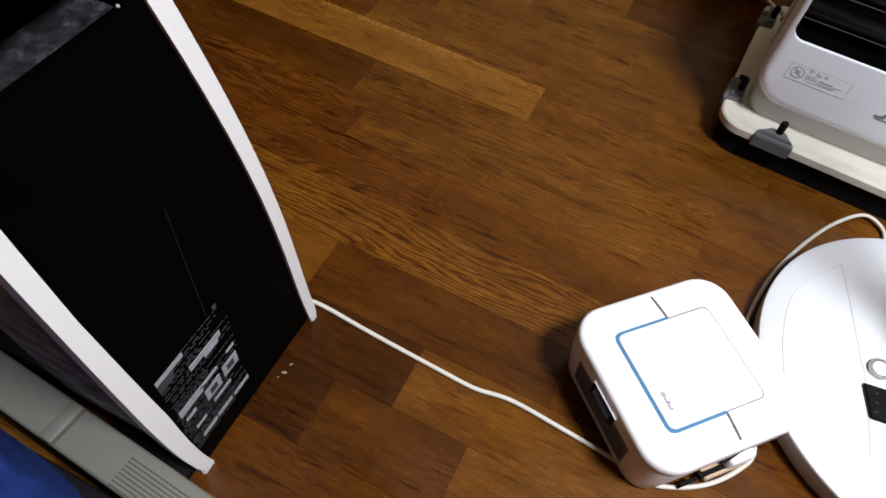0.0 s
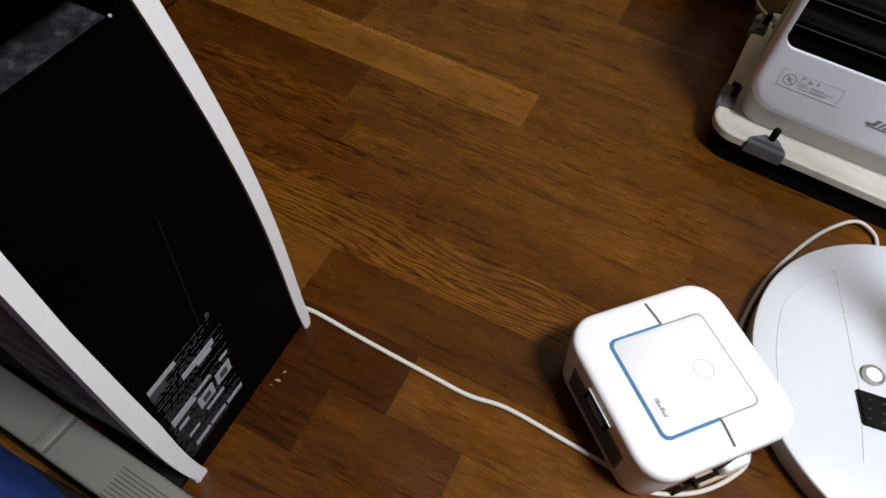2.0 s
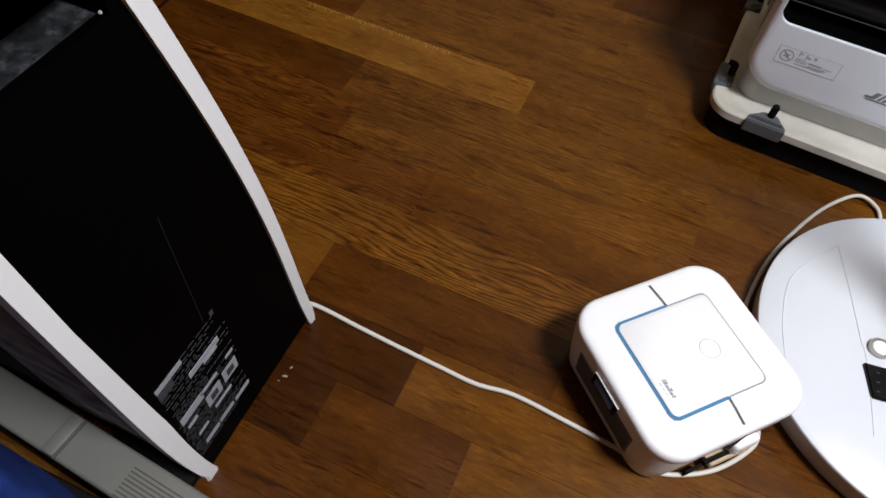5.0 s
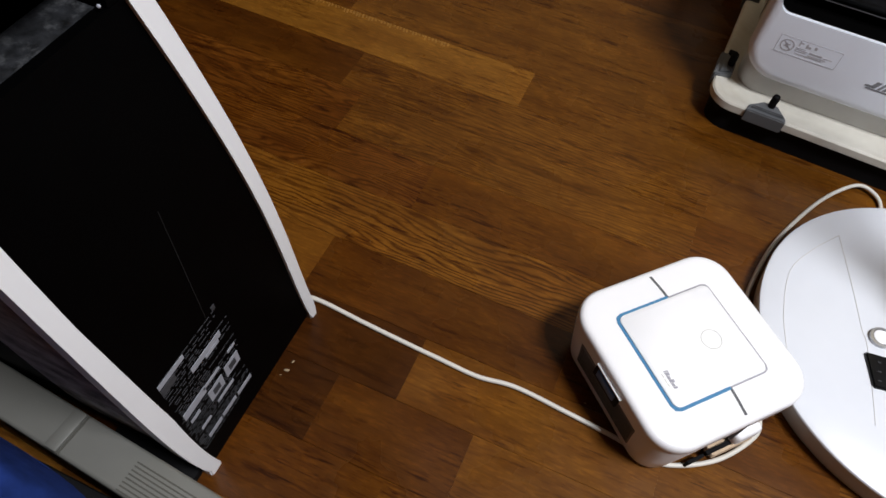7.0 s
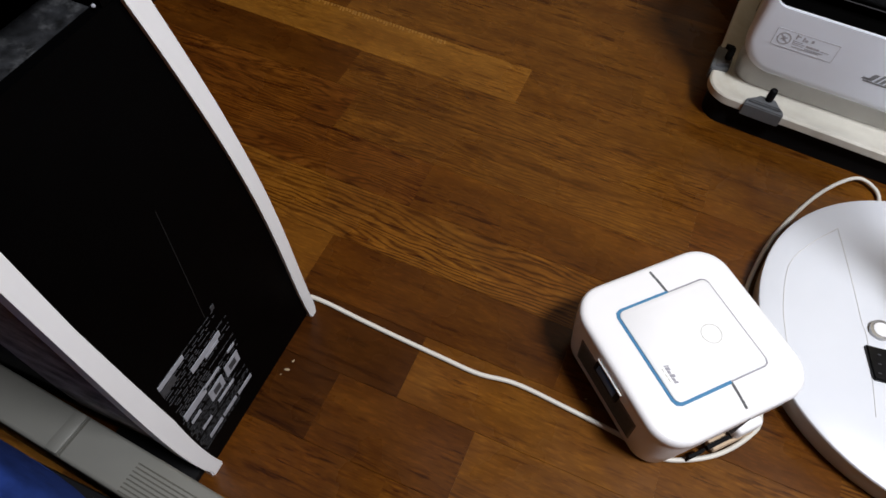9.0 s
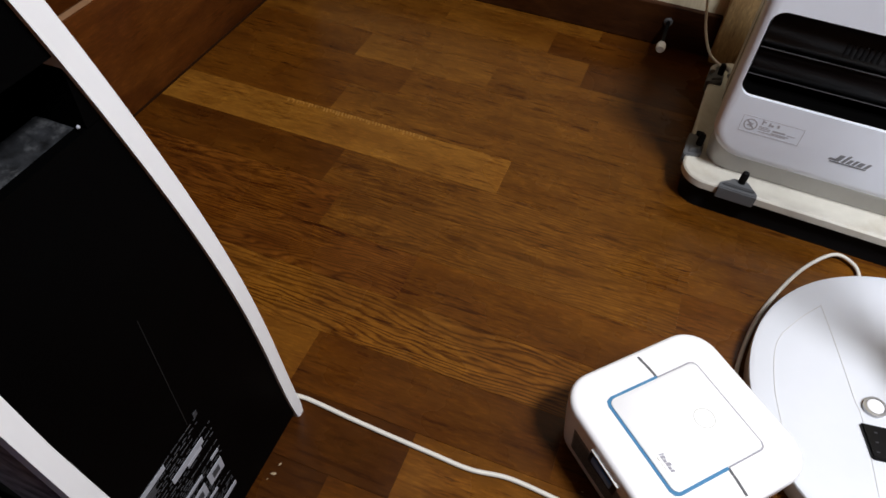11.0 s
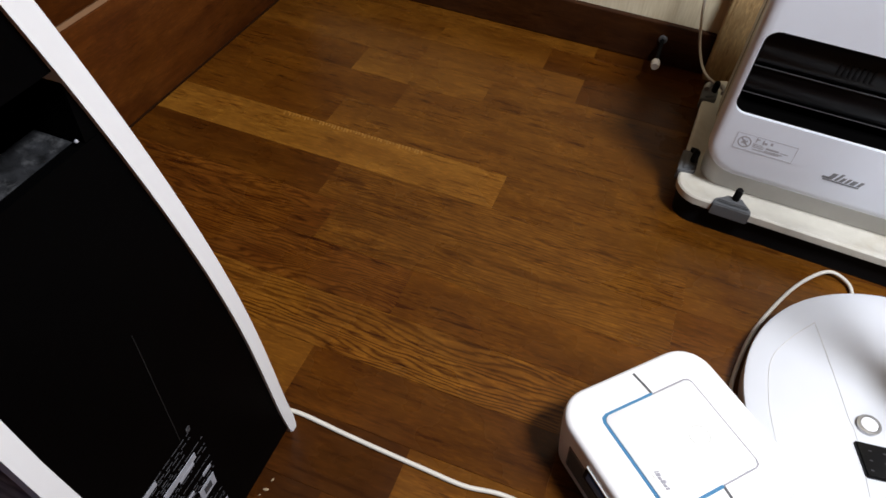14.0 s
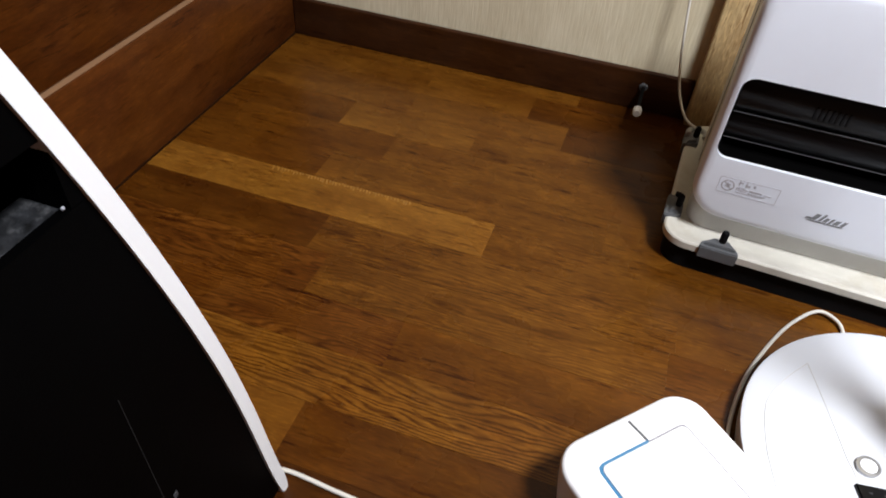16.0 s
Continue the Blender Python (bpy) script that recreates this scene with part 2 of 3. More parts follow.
def boxed(lo, hi, bevel=0.0, seg=2):
    return box(bmesh.new(), lo, hi, bevel, seg)


def round_rect(w, d, r, seg=8):
    """Outline of a rounded rectangle about the origin, anticlockwise."""
    pts = []
    for cx, cy, a0 in ((w / 2 - r, d / 2 - r, 0), (-w / 2 + r, d / 2 - r, 90), (-w / 2 + r, -d / 2 + r, 180), (w / 2 - r, -d / 2 + r, 270)):
        for k in range(seg + 1):
            a = radians(a0 + 90 * k / seg)
            pts.append((cx + r * math.cos(a), cy + r * math.sin(a)))
    return pts


def loft(rings, closed=True, caps=True):
    """Skin rings of equal length."""
    bm = bmesh.new()
    vs = [[bm.verts.new(p) for p in ring] for ring in rings]
    n = len(vs[0])
    for a, b in zip(vs, vs[1:]):
        for k in range(n if closed else n - 1):
            bm.faces.new((a[k], a[(k + 1) % n], b[(k + 1) % n], b[k]))
    if caps:
        bm.faces.new(vs[0][::-1])
        bm.faces.new(vs[-1])
    return bm


def slab(w, d, r, levels, seg=8):
    """A rounded rectangle lofted through (z, inset) levels."""
    return loft([[(x, y, z) for x, y in round_rect(w - 2 * i, d - 2 * i, max(0.001, r - i), seg)] for z, i in levels])


def lathe(profile, n=64):
    return loft([[(r * math.cos(2 * math.pi * k / n), r * math.sin(2 * math.pi * k / n), z) for k in range(n)] for r, z in profile])


def smooth_line(points, steps=8):
    """Catmull-Rom through the points."""
    p = [Vector(q) for q in points]
    p = [2 * p[0] - p[1]] + p + [2 * p[-1] - p[-2]]
    out = []
    for a, b, c, d in zip(p, p[1:], p[2:], p[3:]):
        for k in range(steps):
            t = k / steps
            out.append(0.5 * (2 * b + (c - a) * t + (2 * a - 5 * b + 4 * c - d) * t * t + (3 * b - a - 3 * c + d) * t ** 3))
    return out + [p[-2]]


def tube(points, r, n=10, flat=1.0, steps=8):
    line = smooth_line(points, steps)
    rings = []
    for k, c in enumerate(line):
        way = (line[min(k + 1, len(line) - 1)] - line[max(k - 1, 0)]).normalized()
        side = way.cross(Vector((0, 0, 1)))
        side = side.normalized() if side.length > 1e-4 else Vector((1, 0, 0))
        up = side.cross(way)
        rings.append([c + side * r * math.cos(2 * math.pi * j / n) + up * r * flat * math.sin(2 * math.pi * j / n) for j in range(n)])
    return loft(rings)


def ribbon(points, width, z, depth=0.0006):
    """A thin raised line lying level along the points (x, y)."""
    p = [Vector((x, y)) for x, y in points]
    left, right = [], []
    for k, c in enumerate(p):
        a, b = p[max(k - 1, 0)], p[min(k + 1, len(p) - 1)]
        d1 = (c - a).normalized() if (c - a).length > 0 else (b - c).normalized()
        d2 = (b - c).normalized() if (b - c).length > 0 else d1
        nrm = Vector((-(d1 + d2).y, (d1 + d2).x)).normalized()
        half = width / 2 / max(0.5, nrm.dot(Vector((-d1.y, d1.x))))
        left.append(c + nrm * half)
        right.append(c - nrm * half)
    rings = [[(*l, z), (*l, z + depth), (*r, z + depth), (*r, z)] for l, r in zip(left, right)]
    return loft(rings)


def slab_poly(outline, z0, z1):
    bm = loft([[(x, y, z) for x, y in outline] for z in (z0, z1)])
    bmesh.ops.bevel(bm, geom=[e for e in bm.edges], offset=0.0015, segments=2, affect="EDGES")
    return bm


# ---- the room ----
X0, X1, Y0, Y1, H = -0.556, 2.6, -2.6, 0.494, 2.35


def structure(name, bm, material, label, category="wall", smooth=False):
    return tagged(part(name, bm, material, smooth=smooth), label, category, kind="structure")


structure("wall_north", boxed((X0 - 0.1, Y1 + 0.012, -0.05), (X1 + 0.1, Y1 + 0.11, H)), PAPER, "beige textured wallpaper wall above a dark baseboard")
# south and east walls are unseen; dark wood keeps their bounce light low
structure("wall_south", boxed((X0 - 0.1, Y0 - 0.1, -0.05), (X1 + 0.1, Y0, H)), PANEL_WOOD, "unseen wall closing the room, dark brown to cut bounce light")
# unseen wall added behind the viewer to shade the floor by the tower
structure("wall_2", boxed((X0, Y0, -0.003), (0.375, -0.752, H - 0.001)), PANEL_WOOD, "added unseen brown wall shading the corner by the tower")
structure("wall_east", boxed((X1, Y0, -0.05), (X1 + 0.1, Y1 + 0.012, H)), PANEL_WOOD, "unseen wall closing the room, dark brown to cut bounce light")
structure("ceiling", boxed((X0 - 0.1, Y0 - 0.1, H), (X1 + 0.1, Y1 + 0.11, H + 0.1)), PLASTER, "plain white ceiling of the room", "ceiling")

wall_w = thing("wall_west", "brown wooden panelled wall with a tan groove", "wall", kind="structure")
part("lower_board", boxed((X0 - 0.08, Y0, -0.02), (X0, Y1 + 0.012, 0.186), 0.001), PANEL_WOOD, wall_w)
part("groove", boxed((X0 - 0.08, Y0, 0.1865), (X0 - 0.003, Y1 + 0.012, 0.197)), GROOVE, wall_w, "pale tan groove strip")
part("upper_board", boxed((X0 - 0.08, Y0, 0.1975), (X0, Y1 + 0.012, H), 0.001), PANEL_WOOD, wall_w)

# solid dark strip that draws the shade line where wall meets floor
part("floor_gap", boxed((X0 + 0.0002, Y0, 0.0002), (X0 + 0.0018, Y1, 0.0034)), JOINT, wall_w, "dark strip for the shade in the gap along the floor")
structure("baseboard", boxed((X0 + 0.001, Y1, 0.0), (0.2425, Y1 + 0.0118, 0.077), 0.0025), BASE_WOOD, "dark brown wooden baseboard along the wallpaper wall", "baseboard")
structure("trim", boxed((0.2430, Y1 - 0.018, 0.0), (0.32, Y1 + 0.0118, H), 0.003), POST_WOOD, "light tan wooden door post beside the heater", "trim")

# ---- black tower appliance ----
FX = -0.090
PROFILE = ((0.012, -0.4005, -0.5955), (0.045, -0.4070, -0.6005), (0.08, -0.4125, -0.6055), (0.18, -0.4250, -0.6135), (0.27, -0.4415, -0.6178), (0.34, -0.4580, -0.6212),
           (0.40, -0.4715, -0.6245), (0.45, -0.4852, -0.6262), (0.525, -0.5100, -0.6280), (0.60, -0.5365, -0.6295))


CURVES = [np.polyfit([p[0] for p in PROFILE], [p[side] for p in PROFILE], 5) for side in (1, 2)]


def edge_at(z, side):
    """The right (1) or left (2) edge of the face at a height."""
    return float(np.polyval(CURVES[side - 1], z))


def tower():
    t = thing("tower_appliance", "black tower appliance back with curved white side edges", "appliance")
    zs = [0.012 + 0.588 * k / 40 for k in range(41)]
    trim_w = 0.0125

    def sheet(z0, z1, ylo, yhi, x_front, depth):
        """Upright slab between two edge functions."""
        zz = [z0] + [z for z in zs if z0 < z < z1] + [z1]
        return loft([[(x_front, yhi(z), z), (x_front, ylo(z), z), (x_front - depth, ylo(z), z), (x_front - depth, yhi(z), z)] for z in zz])

    inner_r = lambda z: edge_at(z, 1) - trim_w
    inner_l = lambda z: edge_at(z, 2) + 0.0120 + 0.0045 * max(0.0, 1 - abs(z - 0.15) / 0.17)
    ledge, top = 0.457, 0.497
    under_r = lambda z: edge_at(z, 1) - 0.008
    body = sheet(0.012, ledge, inner_l, under_r, FX, 0.006)
    part("back_panel", body, BLACK, t, "matt black plastic back panel")
    part("upper_panel", sheet(top, 0.60, inner_l, under_r, FX, 0.006), BLACK, t)
    pocket_r = lambda z: -0.5105
    part("panel_side", sheet(ledge + 0.0004, top - 0.0004, pocket_r, under_r, FX, 0.006), BLACK, t)
    grip = thing("handle", "", "")
    grip.parent = t
    part("grip_floor", boxed((FX - 0.030, -0.606, ledge - 0.012), (FX - 0.0065, -0.5107, ledge - 0.001), 0.001), DUSTY, grip, "dusty grey ledge of the handle recess")
    part("grip_back", boxed((FX - 0.045, -0.606, ledge - 0.01), (FX - 0.0345, -0.5100, top - 0.0005)), BLACK, grip)
    part("grip_shell", sheet(ledge - 0.02, 0.598, lambda z: edge_at(z, 2) + 0.006, lambda z: edge_at(z, 1) - 0.004, FX - 0.0460, 0.004), HOLLOW_BLACK, grip)
    bm = bmesh.new()
    bmesh.ops.create_icosphere(bm, subdivisions=2, radius=0.0010)
    bmesh.ops.translate(bm, verts=bm.verts, vec=(FX - 0.0015, -0.5135, ledge + 0.003))
    part("screw", bm, LABEL, grip, "small shiny white screw head")
    part("grip_top", boxed((FX - 0.045, -0.606, top), (FX - 0.0065, -0.5150, top + 0.012)), BLACK, grip)
    part("grip_end", boxed((FX - 0.045, -0.5098, ledge - 0.012), (FX - 0.0346, -0.5065, top - 0.001)), BLACK, grip)
    right = sheet(0.0, 0.60, inner_r, lambda z: edge_at(max(z, 0.012), 1), FX + 0.003, 0.030)
    bmesh.ops.bevel(right, geom=[e for e in right.edges if abs(e.verts[0].co.x - FX - 0.003) < 1e-6 and abs(e.verts[1].co.x - FX - 0.003) < 1e-6 and abs(e.verts[0].co.z - e.verts[1].co.z) > 1e-5], offset=0.0015, segments=2, affect="EDGES")
    part("edge_trim", right, TRIM_WHITE, t, "curved glossy white edge trim")
    left = sheet(0.0, 0.60, lambda z: edge_at(max(z, 0.012), 2), inner_l, FX + 0.003, 0.012)
    bmesh.ops.bevel(left, geom=[e for e in left.edges if abs(e.verts[0].co.x - FX - 0.003) < 1e-6 and abs(e.verts[1].co.x - FX - 0.003) < 1e-6 and abs(e.verts[0].co.z - e.verts[1].co.z) > 1e-5], offset=0.0015, segments=2, affect="EDGES")
    part("edge_trim", left, TRIM_WHITE, t, "curved glossy white edge trim")
    part("casing", sheet(0.004, 0.598, lambda z: edge_at(max(z, 0.012), 2) + 0.004, lambda z: edge_at(max(z, 0.012), 1) - 0.003, FX - 0.100, 0.14), SOFT_BLACK, t, "black outer casing")
    part("side_panel", sheet(0.10, 0.59, lambda z: edge_at(z, 2) + 0.0022, lambda z: edge_at(z, 2) + 0.02, FX - 0.0095, 0.085), DUST_SIDE, t, "dusty grey side strip")
    # added black sheet standing for the deep shade between tower and beige unit
    part("side_skirt", sheet(0.004, 0.0995, lambda z: edge_at(max(z, 0.012), 2) + 0.0035, lambda z: edge_at(max(z, 0.012), 2) + 0.02, FX - 0.0095, 0.085), SOFT_BLACK, t)
    # base plate, widened in black to put the gap's shade over the floor
    part("base", boxed((FX - 0.10, -0.611, 0.0), (FX - 0.007, -0.402, 0.0118), 0.002), SOFT_BLACK, t)
    # a fine crease down the panel
    part("crease", boxed((FX - 0.001, -0.5305, 0.20), (FX + 0.0003, -0.5301, 0.33)), GREY_DARK, t)
    part("grip_wall", boxed((FX - 0.0344, -0.5104, ledge - 0.01), (FX - 0.0062, -0.5065, top - 0.001)), BLACK, grip)
    # rating plate: rows of print that cannot be read, as bars
    plate = thing("rating_plate", "", "")
    plate.parent = t
    plate["label"] = "printed rating plate with unreadable grey lines"
    rows = [(-0.590, -0.561, 0.1925, 0.006, LABEL), (-0.561, -0.524, 0.1650, 0.0075, LABEL), (-0.545, -0.528, 0.1585, 0.004, LABEL),
            (-0.560, -0.538, 0.1270, 0.004, LABEL), (-0.586, -0.558, 0.1250, 0.010, LABEL), (-0.583, -0.571, 0.1090, 0.005, LABEL),
            (-0.578, -0.565, 0.0815, 0.004, LABEL), (-0.576, -0.557, 0.0575, 0.006, LABEL), (-0.555, -0.535, 0.0580, 0.006, LABEL),
            (-0.532, -0.511, 0.0565, 0.006, LABEL), (-0.553, -0.530, 0.0860, 0.004, LABEL), (-0.525, -0.515, 0.1300, 0.004, LABEL),
            (-0.590, -0.574, 0.1830, 0.009, LABEL_DIM), (-0.523, -0.519, 0.2000, 0.006, LABEL_DIM)]
    for ya, yb, z, h, mat in rows:
        part("print_line", boxed((FX - 0.0002, ya, z - h / 2), (FX + 0.0005, yb, z + h / 2)), mat, plate, smooth=False)
    pr = random.Random(3)
    fine = bmesh.new()
    z = 0.196
    while z > 0.048:
        y = -0.590 + pr.uniform(0, 0.006)
        stop_y = -0.512 - pr.choice((0, 0.01, 0.02, 0.035))
        while y < stop_y:
            ln = pr.uniform(0.0025, 0.009)
            box(fine, (FX - 0.0003, y, z - 0.0004), (FX + 0.0003, min(y + ln, stop_y), z + 0.0004))
            y += ln + pr.uniform(0.001, 0.003)
        z -= pr.choice((0.0036, 0.0044, 0.0062))
    part("fine_print", fine, LABEL_DIM, plate, "rows of fine unreadable print", smooth=False)
    for ya, z in ((-0.558, 0.1060), (-0.5345, 0.1085)):
        part("print_square", boxed((FX - 0.0002, ya, z - 0.009), (FX + 0.0005, ya + 0.019, z + 0.009)), LABEL, plate, smooth=False)
        part("print_square", boxed((FX + 0.0006, ya + 0.005, z - 0.0045), (FX + 0.0009, ya + 0.014, z + 0.0045)), LABEL_DIM, plate, smooth=False)
    return t


tower()


# ---- heater on its floor tray ----
def heater():
    h = thing("fan_heater", "white fan heater with a wide black air outlet", "heater", pose(0.2505, 0.122, 0, 0, 0, -2) @ pose(-0.2505, -0.122, 0))
    x0, x1, yf, yb = 0.2505, 0.690, 0.122, 0.345
    ol, oh = 0.172, 0.286  # outlet's lower and upper height
    z0, z1 = 0.074, 0.405

    def outline(y, inset, r):
        """The shell's rounded outline at a depth, seen from the front."""
        return [((x0 + x1) / 2 + x, y, (z0 + z1) / 2 + z) for x, z in round_rect(x1 - x0 - 2 * inset, z1 - z0 - 2 * inset, r, 10)]

    shell = ((yf, 0.0140), (yf + 0.0006, 0.0095), (yf + 0.0022, 0.0055), (yf + 0.005, 0.0025), (yf + 0.010, 0.0007), (yf + 0.016, 0.0), (yf + 0.030, 0.0012), (yf + 0.060, 0.0060), (yf + 0.100, 0.0135))
    case = part("case", loft([outline(y, i, 0.046 - i * 0.6) for y, i in shell]), HEATER_WHITE, h, "white rounded front shell")

    def mouth(y, grow):
        """The outlet's rounded outline at a depth."""
        cx, cz = (x0 + x1) / 2, (ol + oh) / 2
        return [(cx + x, y, cz + z) for x, z in round_rect((x1 - x0) - 0.022 + 2 * grow, oh - ol + 2 * grow, 0.016, 8)]

    cutter = part("cutter", loft([mouth(yf - 0.03, 0.0), mouth(yf + 0.075, 0.0)]), HEATER_WHITE)
    cut = case.modifiers.new("outlet", "BOOLEAN")
    cut.operation, cut.object, cut.solver = "DIFFERENCE", cutter, "EXACT"
    cut_mesh = bpy.data.meshes.new_from_object(case.evaluated_get(bpy.context.evaluated_depsgraph_get()))
    case.modifiers.clear()
    case.data = cut_mesh
    case.data.set_sharp_from_angle(angle=radians(38))
    bpy.data.objects.remove(cutter)
    liner = loft([mouth(yf + 0.0050, -0.0002), mouth(yf + 0.0052, -0.0012), mouth(yf + 0.070, -0.0012), mouth(yf + 0.0705, -0.03)], caps=False)
    bmesh.ops.contextual_create(liner, geom=[e for e in liner.edges if all(v.co.y > yf + 0.0702 for v in e.verts)])
    part("outlet_liner", liner, HOLLOW_BLACK, h, "black inside of the outlet")
    a, b = x0 + 0.0145, x1 - 0.0145
    for z, r, dy in ((0.256, 0.026, 0.028), (0.207, 0.022, 0.034)):
        blade = loft([[(x, yf + dy + 0.6 * r * math.cos(2 * math.pi * k / 24), z + r * math.sin(2 * math.pi * k / 24)) for k in range(24)] for x in (a, b)])
        part("louvre", blade, GLOSS_BLACK, h, "glossy black curved louvre")
    part("louvre_lip", boxed((a, yf + 0.0165, 0.2300), (b, yf + 0.0187, 0.2310), 0.0003), LIP, h)
    part("louvre_lip", boxed((a, yf + 0.0205, 0.1905), (b, yf + 0.0222, 0.1912), 0.0002), LIP, h)
    for k in range(7):
        part("grille_tooth", boxed((0.352 + 0.0062 * k, yf + 0.0110, 0.246), (0.3545 + 0.0062 * k, yf + 0.0160, 0.262)), SOFT_BLACK, h)
    # the beige rear body and the plinth under the shell
    part("rear_body", boxed((x0 + 0.0125, yf + 0.1005, 0.046), (x1 - 0.0125, yb, 0.390), 0.008, 3), CREAM, h, "beige rear body")
    for y in (yf + 0.135, yf + 0.170):
        part("rear_seam", boxed((x0 + 0.0119, y, 0.052), (x0 + 0.0135, y + 0.0022, 0.384)), BEIGE_DARK, h)
    plinth = slab(x1 - x0 - 0.018, 0.082, 0.030, ((0.0435, 0.0), (0.060, 0.0), (0.1200, 0.006)), 8)
    bmesh.ops.translate(plinth, verts=plinth.verts, vec=((x0 + x1) / 2, yf + 0.057, 0))
    part("plinth", plinth, PLINTH, h, "grey-beige recessed plinth")
    # caution sticker and maker's mark as plain shapes
    s = thing("sticker", "", "")
    s.parent = h
    s["label"] = "pale caution sticker with a prohibition ring"
    sx, sz, sw, sh = 0.2800, 0.1215, 0.0755, 0.0245
    part("outline", boxed((sx, yf - 0.0002, sz), (sx + sw, yf + 0.001, sz + sh)), HEATER_WHITE, s)
    for lo, hi in (((0, sh - 0.0005), (sw, sh)), ((0, 0), (sw, 0.0005)), ((0, 0), (0.0005, sh)), ((sw - 0.0005, 0), (sw, sh))):
        part("border", boxed((sx + lo[0], yf - 0.00045, sz + lo[1]), (sx + hi[0], yf - 0.0001, sz + hi[1])), INK, s)
    n = 28
    ring_bm = loft([[(sx + 0.0120 + r * math.cos(2 * math.pi * k / n), y, sz + 0.0122 + r * math.sin(2 * math.pi * k / n)) for k in range(n)] for r, y in ((0.0085, yf - 0.0001), (0.0085, yf - 0.0005), (0.0070, yf - 0.0005), (0.0070, yf - 0.0001))], caps=False)
    part("ring", ring_bm, INK, s)
    for turn, half in ((45, 0.008), (-30, 0.004), (80, 0.0035)):
        bar = boxed((-half, yf - 0.0005, -0.0009), (half, yf - 0.0001, 0.0009))
        bmesh.ops.rotate(bar, verts=bar.verts, cent=(0, yf, 0), matrix=Matrix.Rotation(radians(turn), 3, "Y"))
        bmesh.ops.translate(bar, verts=bar.verts, vec=(sx + 0.0120, 0, sz + 0.0122))
        part("ring_bar", bar, INK, s)
    for x, z, w, hh in ((0.0245, 0.0195, 0.0015, 0.007), (0.0245, 0.0205, 0.005, 0.0015), (0.0330, 0.0185, 0.0020, 0.006), (0.0355, 0.0175, 0.0035, 0.003), (0.0430, 0.0190, 0.0030, 0.004),
                        (0.0230, 0.0130, 0.012, 0.0010), (0.0230, 0.0108, 0.015, 0.0010), (0.0230, 0.0086, 0.014, 0.0010), (0.0400, 0.0108, 0.016, 0.0026), (0.0395, 0.0070, 0.022, 0.0014), (0.0240, 0.0050, 0.034, 0.0010), (0.0580, 0.0100, 0.010, 0.0010)):
        part("print_line", boxed((sx + x, yf - 0.0005, sz + z - hh / 2), (sx + x + w, yf - 0.0001, sz + z + hh / 2)), INK, s)
    logo = thing("maker_mark", "", "")
    logo.parent = h
    logo["label"] = "slanted silver maker's mark"
    for k, (dx, w, hh) in enumerate(((0, 0.010, 0.003), (0.006, 0.006, 0.010), (0.014, 0.0035, 0.012), (0.019, 0.0045, 0.007), (0.025, 0.0035, 0.008), (0.030, 0.006, 0.007), (0.038, 0.004, 0.008), (0.002, 0.044, 0.002))):
        bm = boxed((0, yf - 0.0004, 0), (w, yf - 0.0001, hh))
        for v in bm.verts:
            v.co.x += v.co.z * 0.5
        bmesh.ops.translate(bm, verts=bm.verts, vec=(0.396 + dx * 1.12, 0, 0.1155 - (0.003 if k == 7 else 0)))
        part("stroke", bm, SILVER, logo)
    return h


heater_ob = heater()


def tray():
    t = thing("heater_tray", "aged cream floor tray with raised rim under heater", "tray", pose(0.2305, 0.0890, 0, 0, 0, -3.2))
    w, d, r = 0.500, 0.320, 0.036
    cx, cy = w / 2, d / 2
    outer, inner = round_rect(w, d, r, 10), round_rect(w - 0.014, d - 0.014, r - 0.007, 10)
    floor_ring = round_rect(w - 0.040, d - 0.040, r - 0.016, 10)
    rings = [[(cx + x, cy + y, z) for x, y in o] for o, z in ((round_rect(w - 0.012, d - 0.012, r - 0.006, 10), 0.033), (outer, 0.038), (outer, 0.048), (round_rect(w - 0.004, d - 0.004, r - 0.002, 10), 0.050), (inner, 0.050), (floor_ring, 0.043))]
    part("tray_pan", loft(rings), CREAM, t)
    # underside block down to the floor, black for the shade under the rim
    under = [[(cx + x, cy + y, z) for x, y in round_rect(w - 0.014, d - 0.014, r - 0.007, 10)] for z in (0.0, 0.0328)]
    part("under_frame", loft(under), SOFT_BLACK, t, "dark underside with the shade below the rim put in")

    def clip(x, y, ang):
        c = thing("clip", "", "")
        c.parent = t
        c["label"] = "grey plastic clip with a black peg"
        c.matrix_basis = pose(x, y, 0.0, 0, 0, ang)
        part("clip_body", slab_poly(((-0.026, -0.005), (0.026, -0.005), (0.025, 0.005), (0.012, 0.019), (-0.010, 0.019), (-0.024, 0.008)), 0.034, 0.0535), GREY, c)
        part("clip_step", slab_poly(((-0.022, 0.001), (0.022, 0.001), (0.011, 0.017), (-0.009, 0.017)), 0.0530, 0.0575), GREY, c)
        peg = lathe(((0.0046, 0.0570), (0.0050, 0.060), (0.0050, 0.072), (0.0042, 0.0750), (0.002, 0.0765)), 16)
        bmesh.ops.translate(peg, verts=peg.verts, vec=(0.002, 0.012, 0))
        part("peg", peg, SOFT_BLACK, c)
        if ang:
            part("latch", boxed((-0.030, 0.004, 0.050), (-0.021, 0.015, 0.0580), 0.0015), SOFT_BLACK, c)

    hook = [(0.014 + 0.014 * math.cos(radians(a)), 0.270 + 0.017 * math.sin(radians(a)), 0.0575) for a in range(-20, 201, 20)]
    part("cord_hook", tube(hook, 0.0042, 10, steps=2), CLIP_PALE, t, "pale grey arched hook")
    clip(0.0780, 0.001, 0)
    clip(0.001, 0.0700, -90)
    clip(0.001, 0.2650, -90)
    return t


